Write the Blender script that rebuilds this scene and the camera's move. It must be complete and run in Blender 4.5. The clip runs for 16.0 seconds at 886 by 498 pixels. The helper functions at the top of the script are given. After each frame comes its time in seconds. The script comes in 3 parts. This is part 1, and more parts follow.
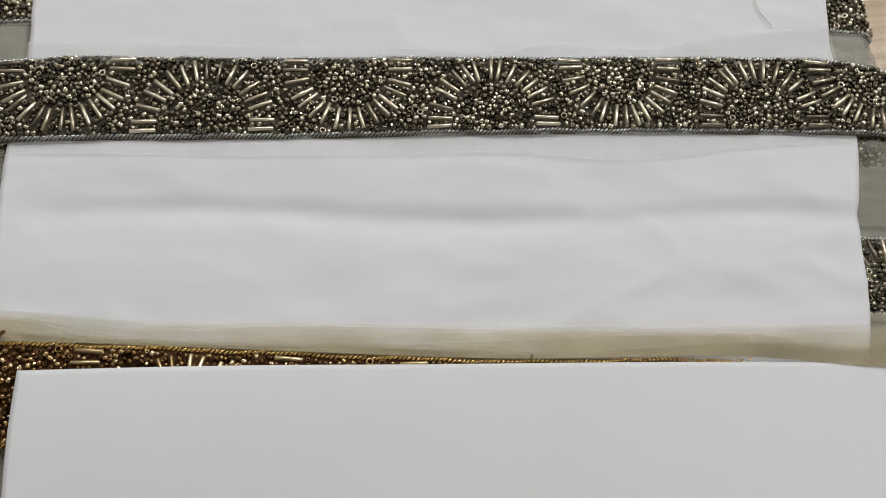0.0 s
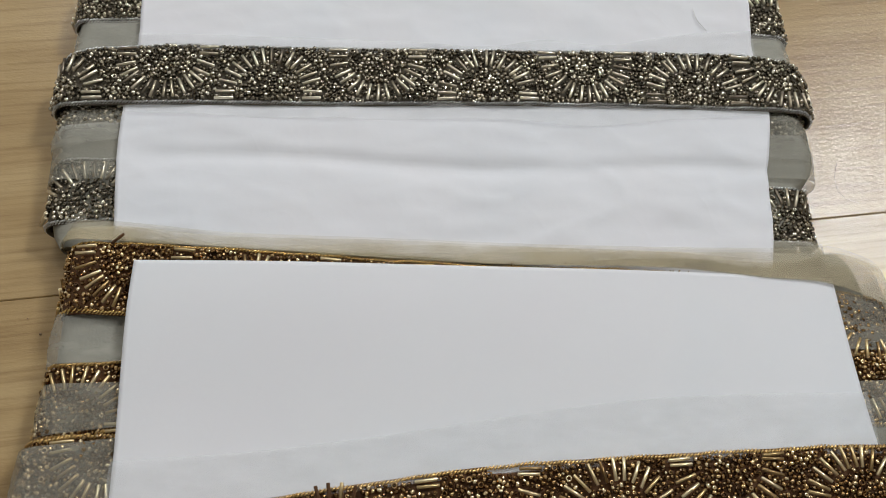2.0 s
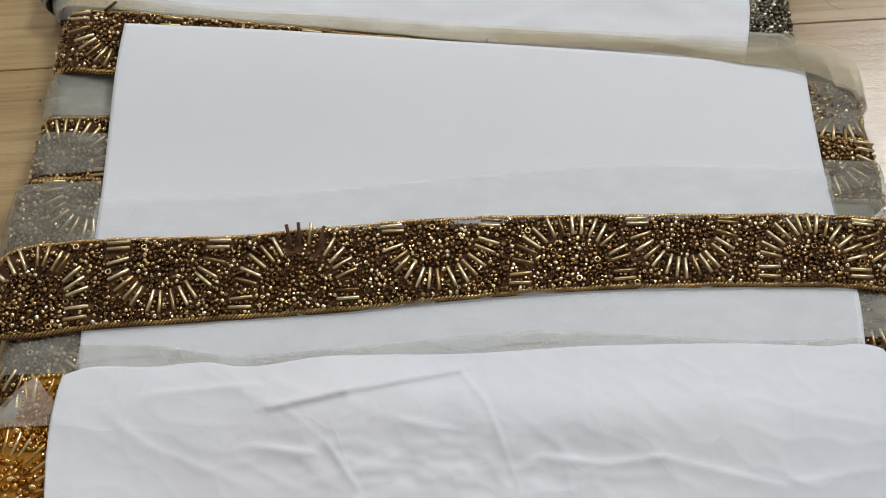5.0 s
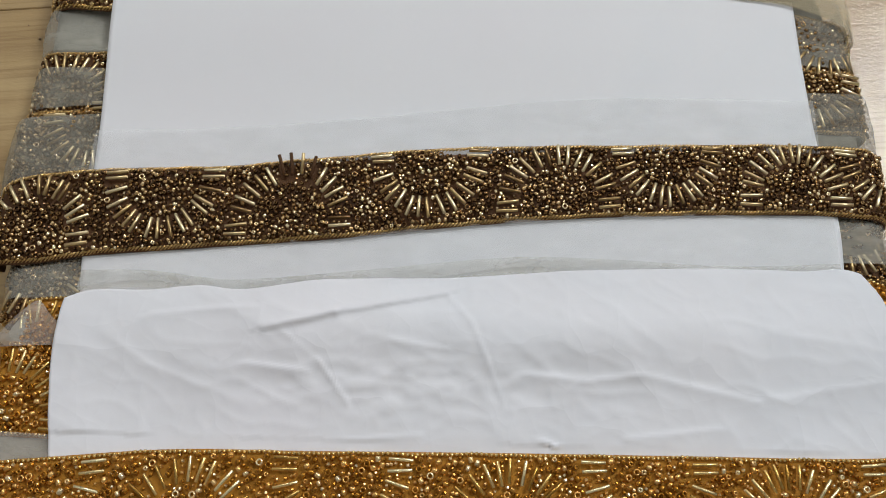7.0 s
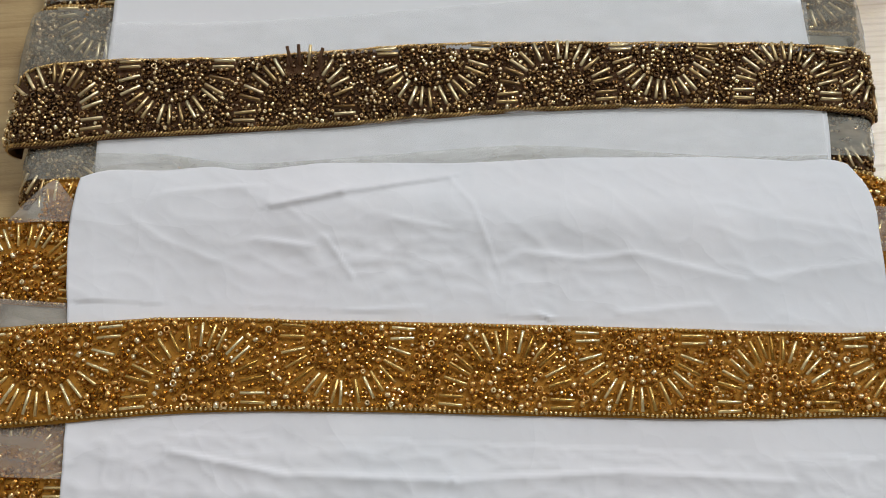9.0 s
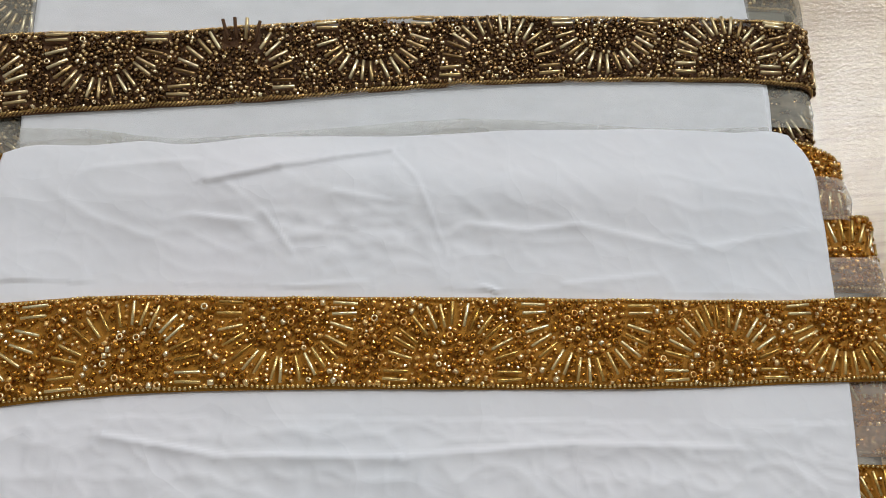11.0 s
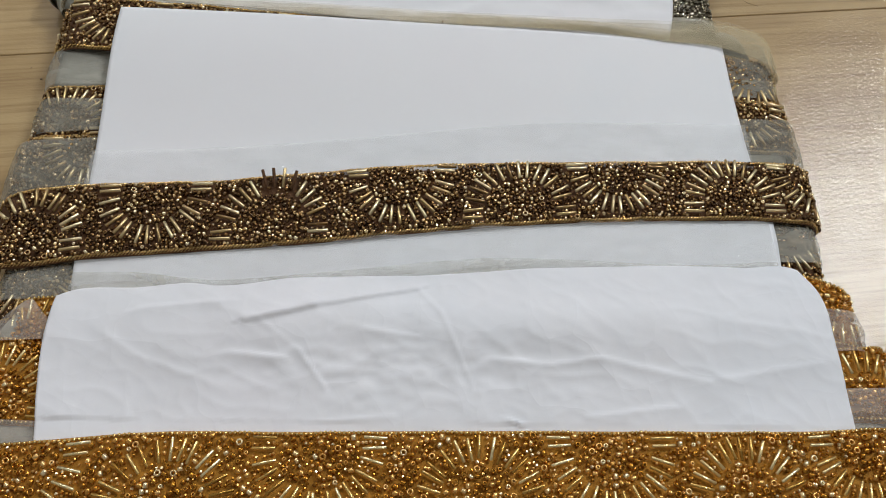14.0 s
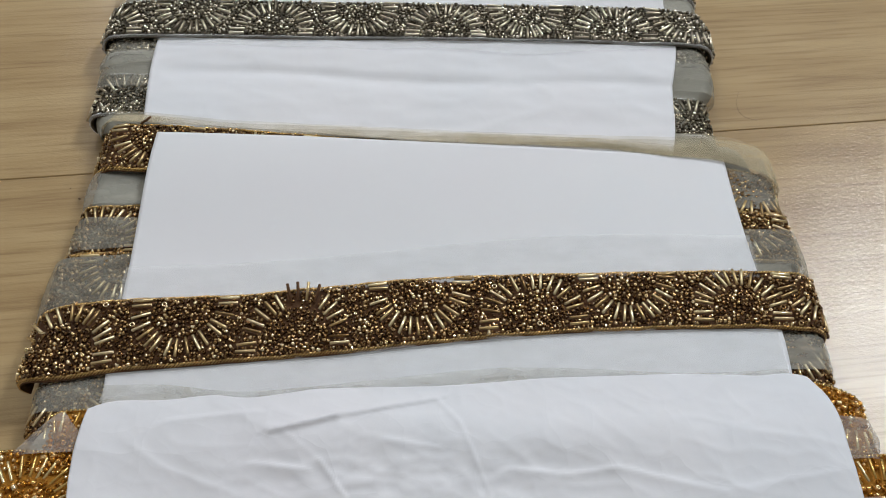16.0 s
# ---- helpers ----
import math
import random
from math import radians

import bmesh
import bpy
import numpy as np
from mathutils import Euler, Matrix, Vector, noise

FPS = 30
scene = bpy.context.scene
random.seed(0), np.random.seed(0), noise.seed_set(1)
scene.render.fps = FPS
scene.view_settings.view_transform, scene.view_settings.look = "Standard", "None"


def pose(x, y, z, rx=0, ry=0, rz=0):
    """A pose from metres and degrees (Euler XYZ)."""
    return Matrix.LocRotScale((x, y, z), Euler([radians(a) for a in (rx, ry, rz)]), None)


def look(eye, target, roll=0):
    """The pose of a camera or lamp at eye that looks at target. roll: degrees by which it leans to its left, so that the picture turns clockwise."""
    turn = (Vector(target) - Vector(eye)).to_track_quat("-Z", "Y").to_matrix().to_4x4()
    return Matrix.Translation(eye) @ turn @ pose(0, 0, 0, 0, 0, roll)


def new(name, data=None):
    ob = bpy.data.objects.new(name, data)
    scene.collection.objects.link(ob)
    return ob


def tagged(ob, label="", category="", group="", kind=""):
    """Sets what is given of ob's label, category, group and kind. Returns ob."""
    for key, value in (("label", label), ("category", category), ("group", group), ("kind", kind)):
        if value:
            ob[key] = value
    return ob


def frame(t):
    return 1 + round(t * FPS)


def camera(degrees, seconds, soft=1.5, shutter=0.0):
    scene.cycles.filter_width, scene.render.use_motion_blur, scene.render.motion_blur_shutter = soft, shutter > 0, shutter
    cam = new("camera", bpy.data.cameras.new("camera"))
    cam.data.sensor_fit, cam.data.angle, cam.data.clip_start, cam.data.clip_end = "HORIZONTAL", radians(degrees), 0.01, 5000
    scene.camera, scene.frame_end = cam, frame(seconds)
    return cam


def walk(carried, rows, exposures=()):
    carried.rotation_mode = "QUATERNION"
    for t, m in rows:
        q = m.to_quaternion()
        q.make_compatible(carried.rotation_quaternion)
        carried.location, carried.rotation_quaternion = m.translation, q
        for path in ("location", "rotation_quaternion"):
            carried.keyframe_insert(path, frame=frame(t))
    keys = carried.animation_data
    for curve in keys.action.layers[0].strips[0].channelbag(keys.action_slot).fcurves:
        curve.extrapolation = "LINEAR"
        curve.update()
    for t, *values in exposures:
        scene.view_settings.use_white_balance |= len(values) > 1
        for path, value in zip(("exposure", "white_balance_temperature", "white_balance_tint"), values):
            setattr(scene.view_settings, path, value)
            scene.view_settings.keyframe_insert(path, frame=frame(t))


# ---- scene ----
EXPOSURES = [(0.0, -0.18, 6750, 10), (1.5, -0.13, 6600, 10), (3.5, -0.03, 6450, 10), (9.0, -0.06, 6500, 10), (12.5, -0.06, 6500, 10), (16.0, -0.03, 6350, 10)]

cam = camera(58.5, 16.0, soft=1.0)
# seconds, eye x y z in metres, then yaw, pitch and roll in degrees
ROWS = [
    (0.0, -0.0114, -0.0120, 0.1895, -12.50, -68.26, 10.81),
    (0.5, -0.0078, -0.0210, 0.1943, -12.78, -68.29, 10.52),
    (1.0, -0.0099, -0.0321, 0.2033, -11.74, -68.67, 9.92),
    (1.5, -0.0113, -0.0475, 0.2182, -12.70, -66.46, 11.59),
    (2.0, -0.0129, -0.0661, 0.2321, -8.36, -64.92, 7.84),
    (2.5, -0.0090, -0.0796, 0.2332, -7.10, -65.50, 6.62),
    (3.0, -0.0052, -0.0927, 0.2289, -5.94, -65.49, 5.58),
    (3.5, -0.0041, -0.0998, 0.2227, -5.86, -66.39, 5.97),
    (4.0, -0.0022, -0.1090, 0.2192, -6.14, -66.97, 6.42),
    (4.5, -0.0003, -0.1172, 0.2188, -3.99, -67.32, 4.89),
    (4.7, 0.0029, -0.1182, 0.2201, -3.23, -67.86, 4.68),
    (6.8, 0.0124, -0.1317, 0.2216, -2.02, -70.81, 3.90),
    (7.0, 0.0122, -0.1331, 0.2220, -1.42, -70.68, 3.08),
    (7.5, 0.0088, -0.1393, 0.2240, 0.06, -70.77, 1.55),
    (8.0, 0.0121, -0.1463, 0.2227, -1.52, -71.66, 3.41),
    (8.5, 0.0113, -0.1560, 0.2240, -1.92, -71.78, 4.10),
    (9.0, 0.0125, -0.1595, 0.2222, -1.81, -72.48, 3.89),
    (9.2, 0.0146, -0.1610, 0.2217, -1.33, -72.41, 3.26),
    (11.3, 0.0170, -0.1686, 0.2141, -13.00, -70.35, 13.60),
    (11.5, 0.0175, -0.1689, 0.2152, -13.37, -69.80, 13.86),
    (12.0, 0.0168, -0.1699, 0.2170, -12.18, -68.36, 12.43),
    (12.5, 0.0158, -0.1700, 0.2193, -10.28, -67.69, 10.46),
    (13.0, 0.0143, -0.1702, 0.2218, -7.46, -66.47, 7.82),
    (13.5, 0.0126, -0.1691, 0.2238, -6.10, -64.25, 6.65),
    (14.0, 0.0134, -0.1698, 0.2251, -4.79, -62.17, 5.49),
    (14.5, 0.0123, -0.1697, 0.2270, -4.34, -61.03, 5.03),
    (15.0, 0.0121, -0.1694, 0.2295, -3.70, -59.08, 4.29),
    (15.5, 0.0110, -0.1695, 0.2329, -2.79, -57.23, 3.42),
    (16.0, 0.0122, -0.1706, 0.2357, -1.85, -55.31, 2.42),
]


def aim(x, y, z, yaw, pitch, roll):
    return pose(x, y, z, 0, 0, yaw) @ pose(0, 0, 0, 90 + pitch) @ pose(0, 0, 0, 0, 0, roll)


walk(cam, [(r[0], aim(*r[1:])) for r in ROWS], EXPOSURES)

# ---- light ----
world = bpy.data.worlds.new("sky")
scene.world = world
world.use_nodes = True
wn = world.node_tree
sky = wn.nodes.new("ShaderNodeTexSky")
sky.sky_type, sky.sun_disc = "NISHITA", False
sky.sun_elevation, sky.sun_rotation = radians(40), radians(60)
wn.links.new(sky.outputs[0], wn.nodes["Background"].inputs[0])
wn.nodes["Background"].inputs[1].default_value = 0.10


def area_lamp(name, place, target, wide, high, watts, colour):
    data = bpy.data.lights.new(name, "AREA")
    data.shape, data.size, data.size_y, data.energy, data.color = "RECTANGLE", wide, high, watts, colour
    ob = new(name, data)
    ob.matrix_world = look(place, target)
    return ob


area_lamp("window_and_fill_light", (1.51, 1.00, 2.05), (0.0, 0.60, 0.9), 0.56, 0.60, 41, (0.93, 0.97, 1.0))
# fill lamp with no known source, added to lift the floor at left
area_lamp("window_and_fill_light", (-0.55, 1.71, 1.75), (-0.4, 0.0, 1.2), 0.7, 0.8, 18, (0.95, 0.98, 1.0))

# ---- materials ----


def material(name):
    m = bpy.data.materials.new(name)
    m.use_nodes = True
    nt = m.node_tree
    return m, nt, nt.nodes["Principled BSDF"]


def node(nt, kind, **values):
    n = nt.nodes.new(kind)
    for key, value in values.items():
        n.inputs[key].default_value = value
    return n


def ramp(nt, source, stops):
    r = nt.nodes.new("ShaderNodeValToRGB")
    while len(r.color_ramp.elements) < len(stops):
        r.color_ramp.elements.new(0.5)
    for e, (p, c) in zip(r.color_ramp.elements, stops):
        e.position, e.color = p, (*c, 1)
    nt.links.new(source, r.inputs[0])
    return r.outputs[0]


def coords(nt, scale=(1, 1, 1), turn=0.0):
    tc = nt.nodes.new("ShaderNodeTexCoord")
    mp = nt.nodes.new("ShaderNodeMapping")
    mp.inputs["Scale"].default_value = scale
    mp.inputs["Rotation"].default_value = (0, 0, turn)
    nt.links.new(tc.outputs["Object"], mp.inputs[0])
    return mp.outputs[0]


def noise_of(nt, vec, scale, detail=4.0, rough=0.55):
    n = node(nt, "ShaderNodeTexNoise", Scale=scale, Detail=detail, Roughness=rough)
    nt.links.new(vec, n.inputs["Vector"])
    return n.outputs["Fac"]


def bump(nt, bsdf, height, strength, distance):
    b = node(nt, "ShaderNodeBump", Strength=strength, Distance=distance)
    nt.links.new(height, b.inputs["Height"])
    nt.links.new(b.outputs[0], bsdf.inputs["Normal"])
    return b


def chance(nt):
    """A number from 0 to 1 that differs from bead to bead, single or joined."""
    geo, info = nt.nodes.new("ShaderNodeNewGeometry"), nt.nodes.new("ShaderNodeObjectInfo")
    add = nt.nodes.new("ShaderNodeMath")
    nt.links.new(geo.outputs["Random Per Island"], add.inputs[0])
    nt.links.new(info.outputs["Random"], add.inputs[1])
    fr = nt.nodes.new("ShaderNodeMath")
    fr.operation = "FRACT"
    nt.links.new(add.outputs[0], fr.inputs[0])
    return fr.outputs[0]


def glass_bead(name, stops, metal, rough, coat=0.6):
    m, nt, b = material(name)
    nt.links.new(ramp(nt, chance(nt), stops), b.inputs["Base Color"])
    b.inputs["Metallic"].default_value = metal
    b.inputs["Coat Weight"].default_value = coat
    b.inputs["Coat Roughness"].default_value = 0.06
    r = node(nt, "ShaderNodeMapRange")
    r.inputs["To Min"].default_value, r.inputs["To Max"].default_value = rough * 0.7, rough * 1.5
    nt.links.new(noise_of(nt, coords(nt), 900, 2), r.inputs["Value"])
    nt.links.new(r.outputs[0], b.inputs["Roughness"])
    return m


def paper_material(name, tone, crease=0.0):
    m, nt, b = material(name)
    vec = coords(nt)
    cool, warm = (tone[0] * 0.95, tone[1] * 0.98, tone[2] * 0.995), (tone[0] * 1.0, tone[1] * 0.98, tone[2] * 0.985)
    nt.links.new(ramp(nt, noise_of(nt, vec, 11, 5), [(0.25, warm), (0.5, tone), (0.75, cool)]), b.inputs["Base Color"])
    b.inputs["Roughness"].default_value = 0.62
    b.inputs["Specular IOR Level"].default_value = 0.25
    height = noise_of(nt, vec, 90, 6, 0.6)
    fine = bump(nt, b, height, 0.07, 0.0012)
    if crease:
        warp = node(nt, "ShaderNodeTexNoise", Scale=35, Detail=3)
        nt.links.new(vec, warp.inputs["Vector"])
        shift = node(nt, "ShaderNodeVectorMath")
        shift.operation = "MULTIPLY_ADD"
        nt.links.new(warp.outputs["Color"], shift.inputs[0])
        shift.inputs[1].default_value = (0.02, 0.02, 0.02)
        nt.links.new(vec, shift.inputs[2])
        last = None
        for size, weight in ((42, 1.0), (105, 0.5)):
            cell = node(nt, "ShaderNodeTexVoronoi", Scale=size)
            nt.links.new(shift.outputs[0], cell.inputs["Vector"])
            fold = node(nt, "ShaderNodeBump", Strength=crease * weight, Distance=0.004 * 42 / size)
            nt.links.new(cell.outputs["Distance"], fold.inputs["Height"])
            if last:
                nt.links.new(last.outputs[0], fold.inputs["Normal"])
            last = fold
        nt.links.new(last.outputs[0], fine.inputs["Normal"])
    return m


def net_material(name, tone, cover, vary=0.12, scale=90):
    """Fine tulle: a white weave of which so much covers what lies behind it."""
    m, nt, b = material(name)
    vec = coords(nt)
    nt.links.new(ramp(nt, noise_of(nt, vec, 30, 3), [(0.3, tuple(c * 0.86 for c in tone)), (0.7, tone)]), b.inputs["Base Color"])
    b.inputs["Roughness"].default_value = 0.55
    b.inputs["Specular IOR Level"].default_value = 0.3
    clear = nt.nodes.new("ShaderNodeBsdfTransparent")
    mix = nt.nodes.new("ShaderNodeMixShader")
    r = node(nt, "ShaderNodeMapRange")
    r.inputs["From Min"].default_value, r.inputs["From Max"].default_value = 0.3, 0.7
    r.inputs["To Min"].default_value, r.inputs["To Max"].default_value = cover - vary, cover + vary
    nt.links.new(noise_of(nt, coords(nt, (1, 2.5, 1)), scale, 4), r.inputs["Value"])
    nt.links.new(r.outputs[0], mix.inputs[0])
    nt.links.new(clear.outputs[0], mix.inputs[1])
    nt.links.new(b.outputs[0], mix.inputs[2])
    nt.links.new(mix.outputs[0], nt.nodes["Material Output"].inputs["Surface"])
    return m


def plain(name, tone, rough=0.6, metal=0.0, scale=40, spread=0.85, relief=0.1, depth=0.001):
    m, nt, b = material(name)
    f = noise_of(nt, coords(nt), scale, 5)
    nt.links.new(ramp(nt, f, [(0.3, tuple(c * spread for c in tone)), (0.7, tone)]), b.inputs["Base Color"])
    b.inputs["Roughness"].default_value, b.inputs["Metallic"].default_value = rough, metal
    bump(nt, b, noise_of(nt, coords(nt), scale * 12, 3), relief, depth)
    return m


def oak():
    m, nt, b = material("oak_laminate")
    vec = coords(nt, (1.2, 11, 1))
    info = nt.nodes.new("ShaderNodeObjectInfo")
    shift = node(nt, "ShaderNodeVectorMath")
    shift.operation = "MULTIPLY_ADD"
    nt.links.new(info.outputs["Random"], shift.inputs[0])
    shift.inputs[1].default_value = (7, 13, 5)
    nt.links.new(vec, shift.inputs[2])
    vec = shift.outputs[0]
    broad = noise_of(nt, vec, 4.5, 5, 0.6)
    fine_vec = coords(nt, (5, 130, 1))
    fine = noise_of(nt, fine_vec, 4.0, 4, 0.6)
    tone = ramp(nt, broad, [(0.25, (0.31, 0.20, 0.086)), (0.45, (0.415, 0.287, 0.134)), (0.6, (0.47, 0.337, 0.167)), (0.8, (0.385, 0.26, 0.118))])
    grain = ramp(nt, fine, [(0.32, (0.66, 0.60, 0.54)), (0.5, (0.98, 0.97, 0.96)), (0.7, (1.05, 1.05, 1.05))])
    mul = nt.nodes.new("ShaderNodeMix")
    mul.data_type, mul.blend_type = "RGBA", "MULTIPLY"
    mul.inputs[0].default_value = 0.75
    nt.links.new(tone, mul.inputs[6])
    nt.links.new(grain, mul.inputs[7])
    nt.links.new(mul.outputs[2], b.inputs["Base Color"])
    b.inputs["Roughness"].default_value = 0.4
    b.inputs["Coat Weight"].default_value, b.inputs["Coat Roughness"].default_value = 0.6, 0.115
    b.inputs["Specular IOR Level"].default_value = 0.2
    bump(nt, b, noise_of(nt, coords(nt, (1, 2.4, 1)), 430, 3, 0.7), 0.22, 0.0006)
    nt.links.new(b.inputs["Normal"].links[0].from_socket, b.inputs["Coat Normal"])
    return m


OAK = oak()
PAPER = paper_material("white_paper", (0.80, 0.805, 0.83))
PAPER_FOLDED = paper_material("folded_paper", (0.80, 0.80, 0.83), 0.10)
PAPER_CREASED = paper_material("crumpled_paper", (0.80, 0.80, 0.835), 0.28)
NET = net_material("grey_net", (0.60, 0.585, 0.505), 0.35)
NET_THIN = net_material("thin_net", (0.86, 0.865, 0.86), 0.22, 0.04)
NET_CREAM = net_material("cream_net", (0.68, 0.585, 0.385), 0.21, 0.11, 38)
NET_PINK = net_material("warm_net", (0.66, 0.59, 0.52), 0.34)
WOUND = plain("wound_net_layers", (0.36, 0.348, 0.29), 0.8, 0, 60, 0.7, 0.3)
PLASTER = plain("wall_plaster", (0.50, 0.49, 0.47), 0.9, 0, 6, 0.94)
CEILING = plain("ceiling_plaster", (0.62, 0.61, 0.59), 0.9, 0, 6, 0.95)
FRAME_PAINT = plain("window_paint", (0.75, 0.75, 0.74), 0.5)
HAIR = plain("brown_fibre", (0.20, 0.12, 0.06), 0.6)
DARK = plain("dark_fibre", (0.03, 0.025, 0.02), 0.7)

NET_SHEER = net_material("sheer_net", (0.44, 0.42, 0.345), 0.37)
SILVER = dict(
    seed=glass_bead("pewter_seed", [(0.0, (0.09, 0.075, 0.052)), (0.5, (0.24, 0.207, 0.152)), (0.82, (0.60, 0.54, 0.42)), (1.0, (0.95, 0.90, 0.76))], 0.95, 0.22, 0.4),
    bugle=glass_bead("pewter_bugle", [(0.0, (0.20, 0.165, 0.125)), (0.3, (0.57, 0.50, 0.375)), (1.0, (1.0, 0.93, 0.75))], 0.95, 0.3, 0.25),
    cord=plain("silver_cord", (0.72, 0.715, 0.70), 0.3, 0.9, 300, 0.6),
    base=plain("taupe_backing", (0.115, 0.095, 0.063), 0.8, 0, 200, 0.6, 0.4), slim=0.88, sparse=0.75, dense=0.55)
BRONZE = dict(
    seed=glass_bead("bronze_seed", [(0.0, (0.085, 0.038, 0.011)), (0.5, (0.27, 0.152, 0.054)), (0.82, (0.70, 0.49, 0.24)), (1.0, (1.0, 0.84, 0.55))], 0.95, 0.22, 0.4),
    bugle=glass_bead("bronze_bugle", [(0.0, (0.18, 0.095, 0.034)), (0.3, (0.60, 0.43, 0.20)), (1.0, (1.0, 0.87, 0.57))], 0.95, 0.3, 0.25),
    cord=plain("bronze_cord", (0.86, 0.57, 0.23), 0.28, 0.9, 300, 0.6),
    base=plain("brown_backing", (0.125, 0.051, 0.013), 0.8, 0, 200, 0.6, 0.4), slim=0.88, size=0.94, sparse=0.78, dense=0.6)
BRONZE_TURN = dict(BRONZE, shift=0.05)
GOLD = dict(
    seed=glass_bead("amber_seed", [(0.0, (0.36, 0.15, 0.012)), (0.45, (0.60, 0.275, 0.034)), (0.8, (1.0, 0.62, 0.21)), (1.0, (1.0, 0.88, 0.58))], 0.9, 0.26, 0.35),
    bugle=glass_bead("gold_bugle", [(0.0, (0.45, 0.24, 0.04)), (0.3, (0.80, 0.54, 0.17)), (1.0, (1.0, 0.90, 0.56))], 0.9, 0.27, 0.4),
    cord=plain("gold_cord", (0.95, 0.66, 0.25), 0.22, 0.85, 300, 0.7),
    base=plain("amber_backing", (0.465, 0.205, 0.016), 0.85, 0, 260, 0.8, 0.2), slim=0.74, gap=0.78, size=1.1, ringed=0.14, sparse=0.95, dense=0.28, dotted=True)

# ---- helpers of this scene (lengths in millimetres) ----
MM = 0.001


def mesh_of(name, verts, faces, mat, smooth=True):
    me = bpy.data.meshes.new(name)
    me.from_pydata([tuple(v) for v in verts], [], faces)
    me.materials.append(mat)
    if smooth:
        me.polygons.foreach_set("use_smooth", np.ones(len(me.polygons), bool))
    me.update()
    return me


def part(name, data, parent, label="", kind="", m=None):
    ob = new(name, data)
    ob.parent = parent
    root = parent
    base = Vector((0, 0, 0))
    while root is not None:
        base += root.location
        root = root.parent
    ob.matrix_basis = Matrix.Translation(-base) @ (m or Matrix.Identity(4))
    return tagged(ob, label, kind=kind)


def thing(name, place, label, category, group="", kind=""):
    ob = new(name)
    ob.empty_display_size = 0.02
    ob.location = place
    return tagged(ob, label, category, group, kind)


def box_mesh(name, lo, hi, mat, bevel=0.0):
    bm = bmesh.new()
    bmesh.ops.create_cube(bm, size=1)
    for v in bm.verts:
        v.co = Vector([lo[i] + (v.co[i] + 0.5) * (hi[i] - lo[i]) for i in range(3)])
    if bevel:
        bmesh.ops.bevel(bm, geom=bm.edges[:], offset=bevel, segments=1, affect="EDGES")
    me = bpy.data.meshes.new(name)
    bm.to_mesh(me)
    bm.free()
    me.materials.append(mat)
    return me


def curve_through(knots):
    """A smooth function through knots (x, y), level beyond its ends."""
    xs, ys = np.array(knots, float).T
    if len(xs) == 1:
        return lambda x: ys[0] + 0 * np.asarray(x, float)
    slope = np.gradient(ys, xs)

    def f(x):
        x = np.clip(np.asarray(x, float), xs[0], xs[-1])
        i = np.clip(np.searchsorted(xs, x) - 1, 0, len(xs) - 2)
        h = xs[i + 1] - xs[i]
        t = (x - xs[i]) / h
        return ((1 + 2 * t) * (1 - t) ** 2 * ys[i] + t * (1 - t) ** 2 * h * slope[i]
                + t * t * (3 - 2 * t) * ys[i + 1] + t * t * (t - 1) * h * slope[i + 1])
    return f


def wave(x, y, size, seed=0.0):
    return noise.noise((x / size, y / size, seed))


class Lane:
    """A strip laid across a bolt along x and round its ends: s runs along it, v from its lower (0) to its upper (1) edge."""

    def __init__(self, left, right, radius, height, top, bottom, ripple=0.3, seed=0.0, swell=None):
        self.left, self.right, self.radius, self.height = left, right, radius, height
        self.top, self.bottom, self.ripple, self.seed = curve_through(top), curve_through(bottom), ripple, seed
        self.swell = swell

    def at(self, s, v, h=0.0):
        r = self.radius
        a = 0.0
        x = s
        if s > self.right - r:
            a = min((s - self.right + r) / r, 3.1)
            x = self.right - r
        elif s < self.left + r:
            a = -min((self.left + r - s) / r, 3.1)
            x = self.left + r
        y0, y1 = float(self.bottom(s)), float(self.top(s))
        y = y0 + (y1 - y0) * v
        up = h + self.ripple * wave(s, y, 17.0, self.seed) + (float(self.swell(s)) if self.swell else 0.0)
        sn, cs = math.sin(a), math.cos(a)
        return Vector((x + (r + up) * sn, y, self.height - r + (r + up) * cs))

    def axes(self, s, v, h=0.0):
        t = (self.at(s + 0.4, v, h) - self.at(s - 0.4, v, h)).normalized()
        l = (self.at(s, v + 0.02, h) - self.at(s, v - 0.02, h)).normalized()
        n = t.cross(l).normalized()
        return self.at(s, v, h), t, n.cross(t), n

    def width(self, s):
        return float(self.top(s) - self.bottom(s))


def sheet(lane, s0, s1, h, step=2.0, rows=10, v0=0.0, v1=1.0, edge=None):
    """The verts and faces of a strip's cloth; edge(s) gives the sag of its two long edges."""
    n = max(2, int((s1 - s0) / step))
    verts, faces = [], []
    for i in range(n + 1):
        s = s0 + (s1 - s0) * i / n
        for j in range(rows + 1):
            v = v0 + (v1 - v0) * j / rows
            hh = h(s, v) if callable(h) else h
            verts.append(lane.at(s, v, hh) * MM)
    for i in range(n):
        for j in range(rows):
            a = i * (rows + 1) + j
            faces.append((a, a + rows + 1, a + rows + 2, a + 1))
    return verts, faces


def lathe_x(profile, sides):
    """A solid turned about x from a closed ring of (x, r)."""
    verts, faces, n = [], [], len(profile)
    for i in range(sides):
        a = 2 * math.pi * i / sides
        verts += [(x, r * math.cos(a), r * math.sin(a)) for x, r in profile]
    for i in range(sides):
        for j in range(n):
            faces.append((i * n + j, i * n + (j + 1) % n, ((i + 1) % sides) * n + (j + 1) % n, ((i + 1) % sides) * n + j))
    return np.array(verts) * MM, faces


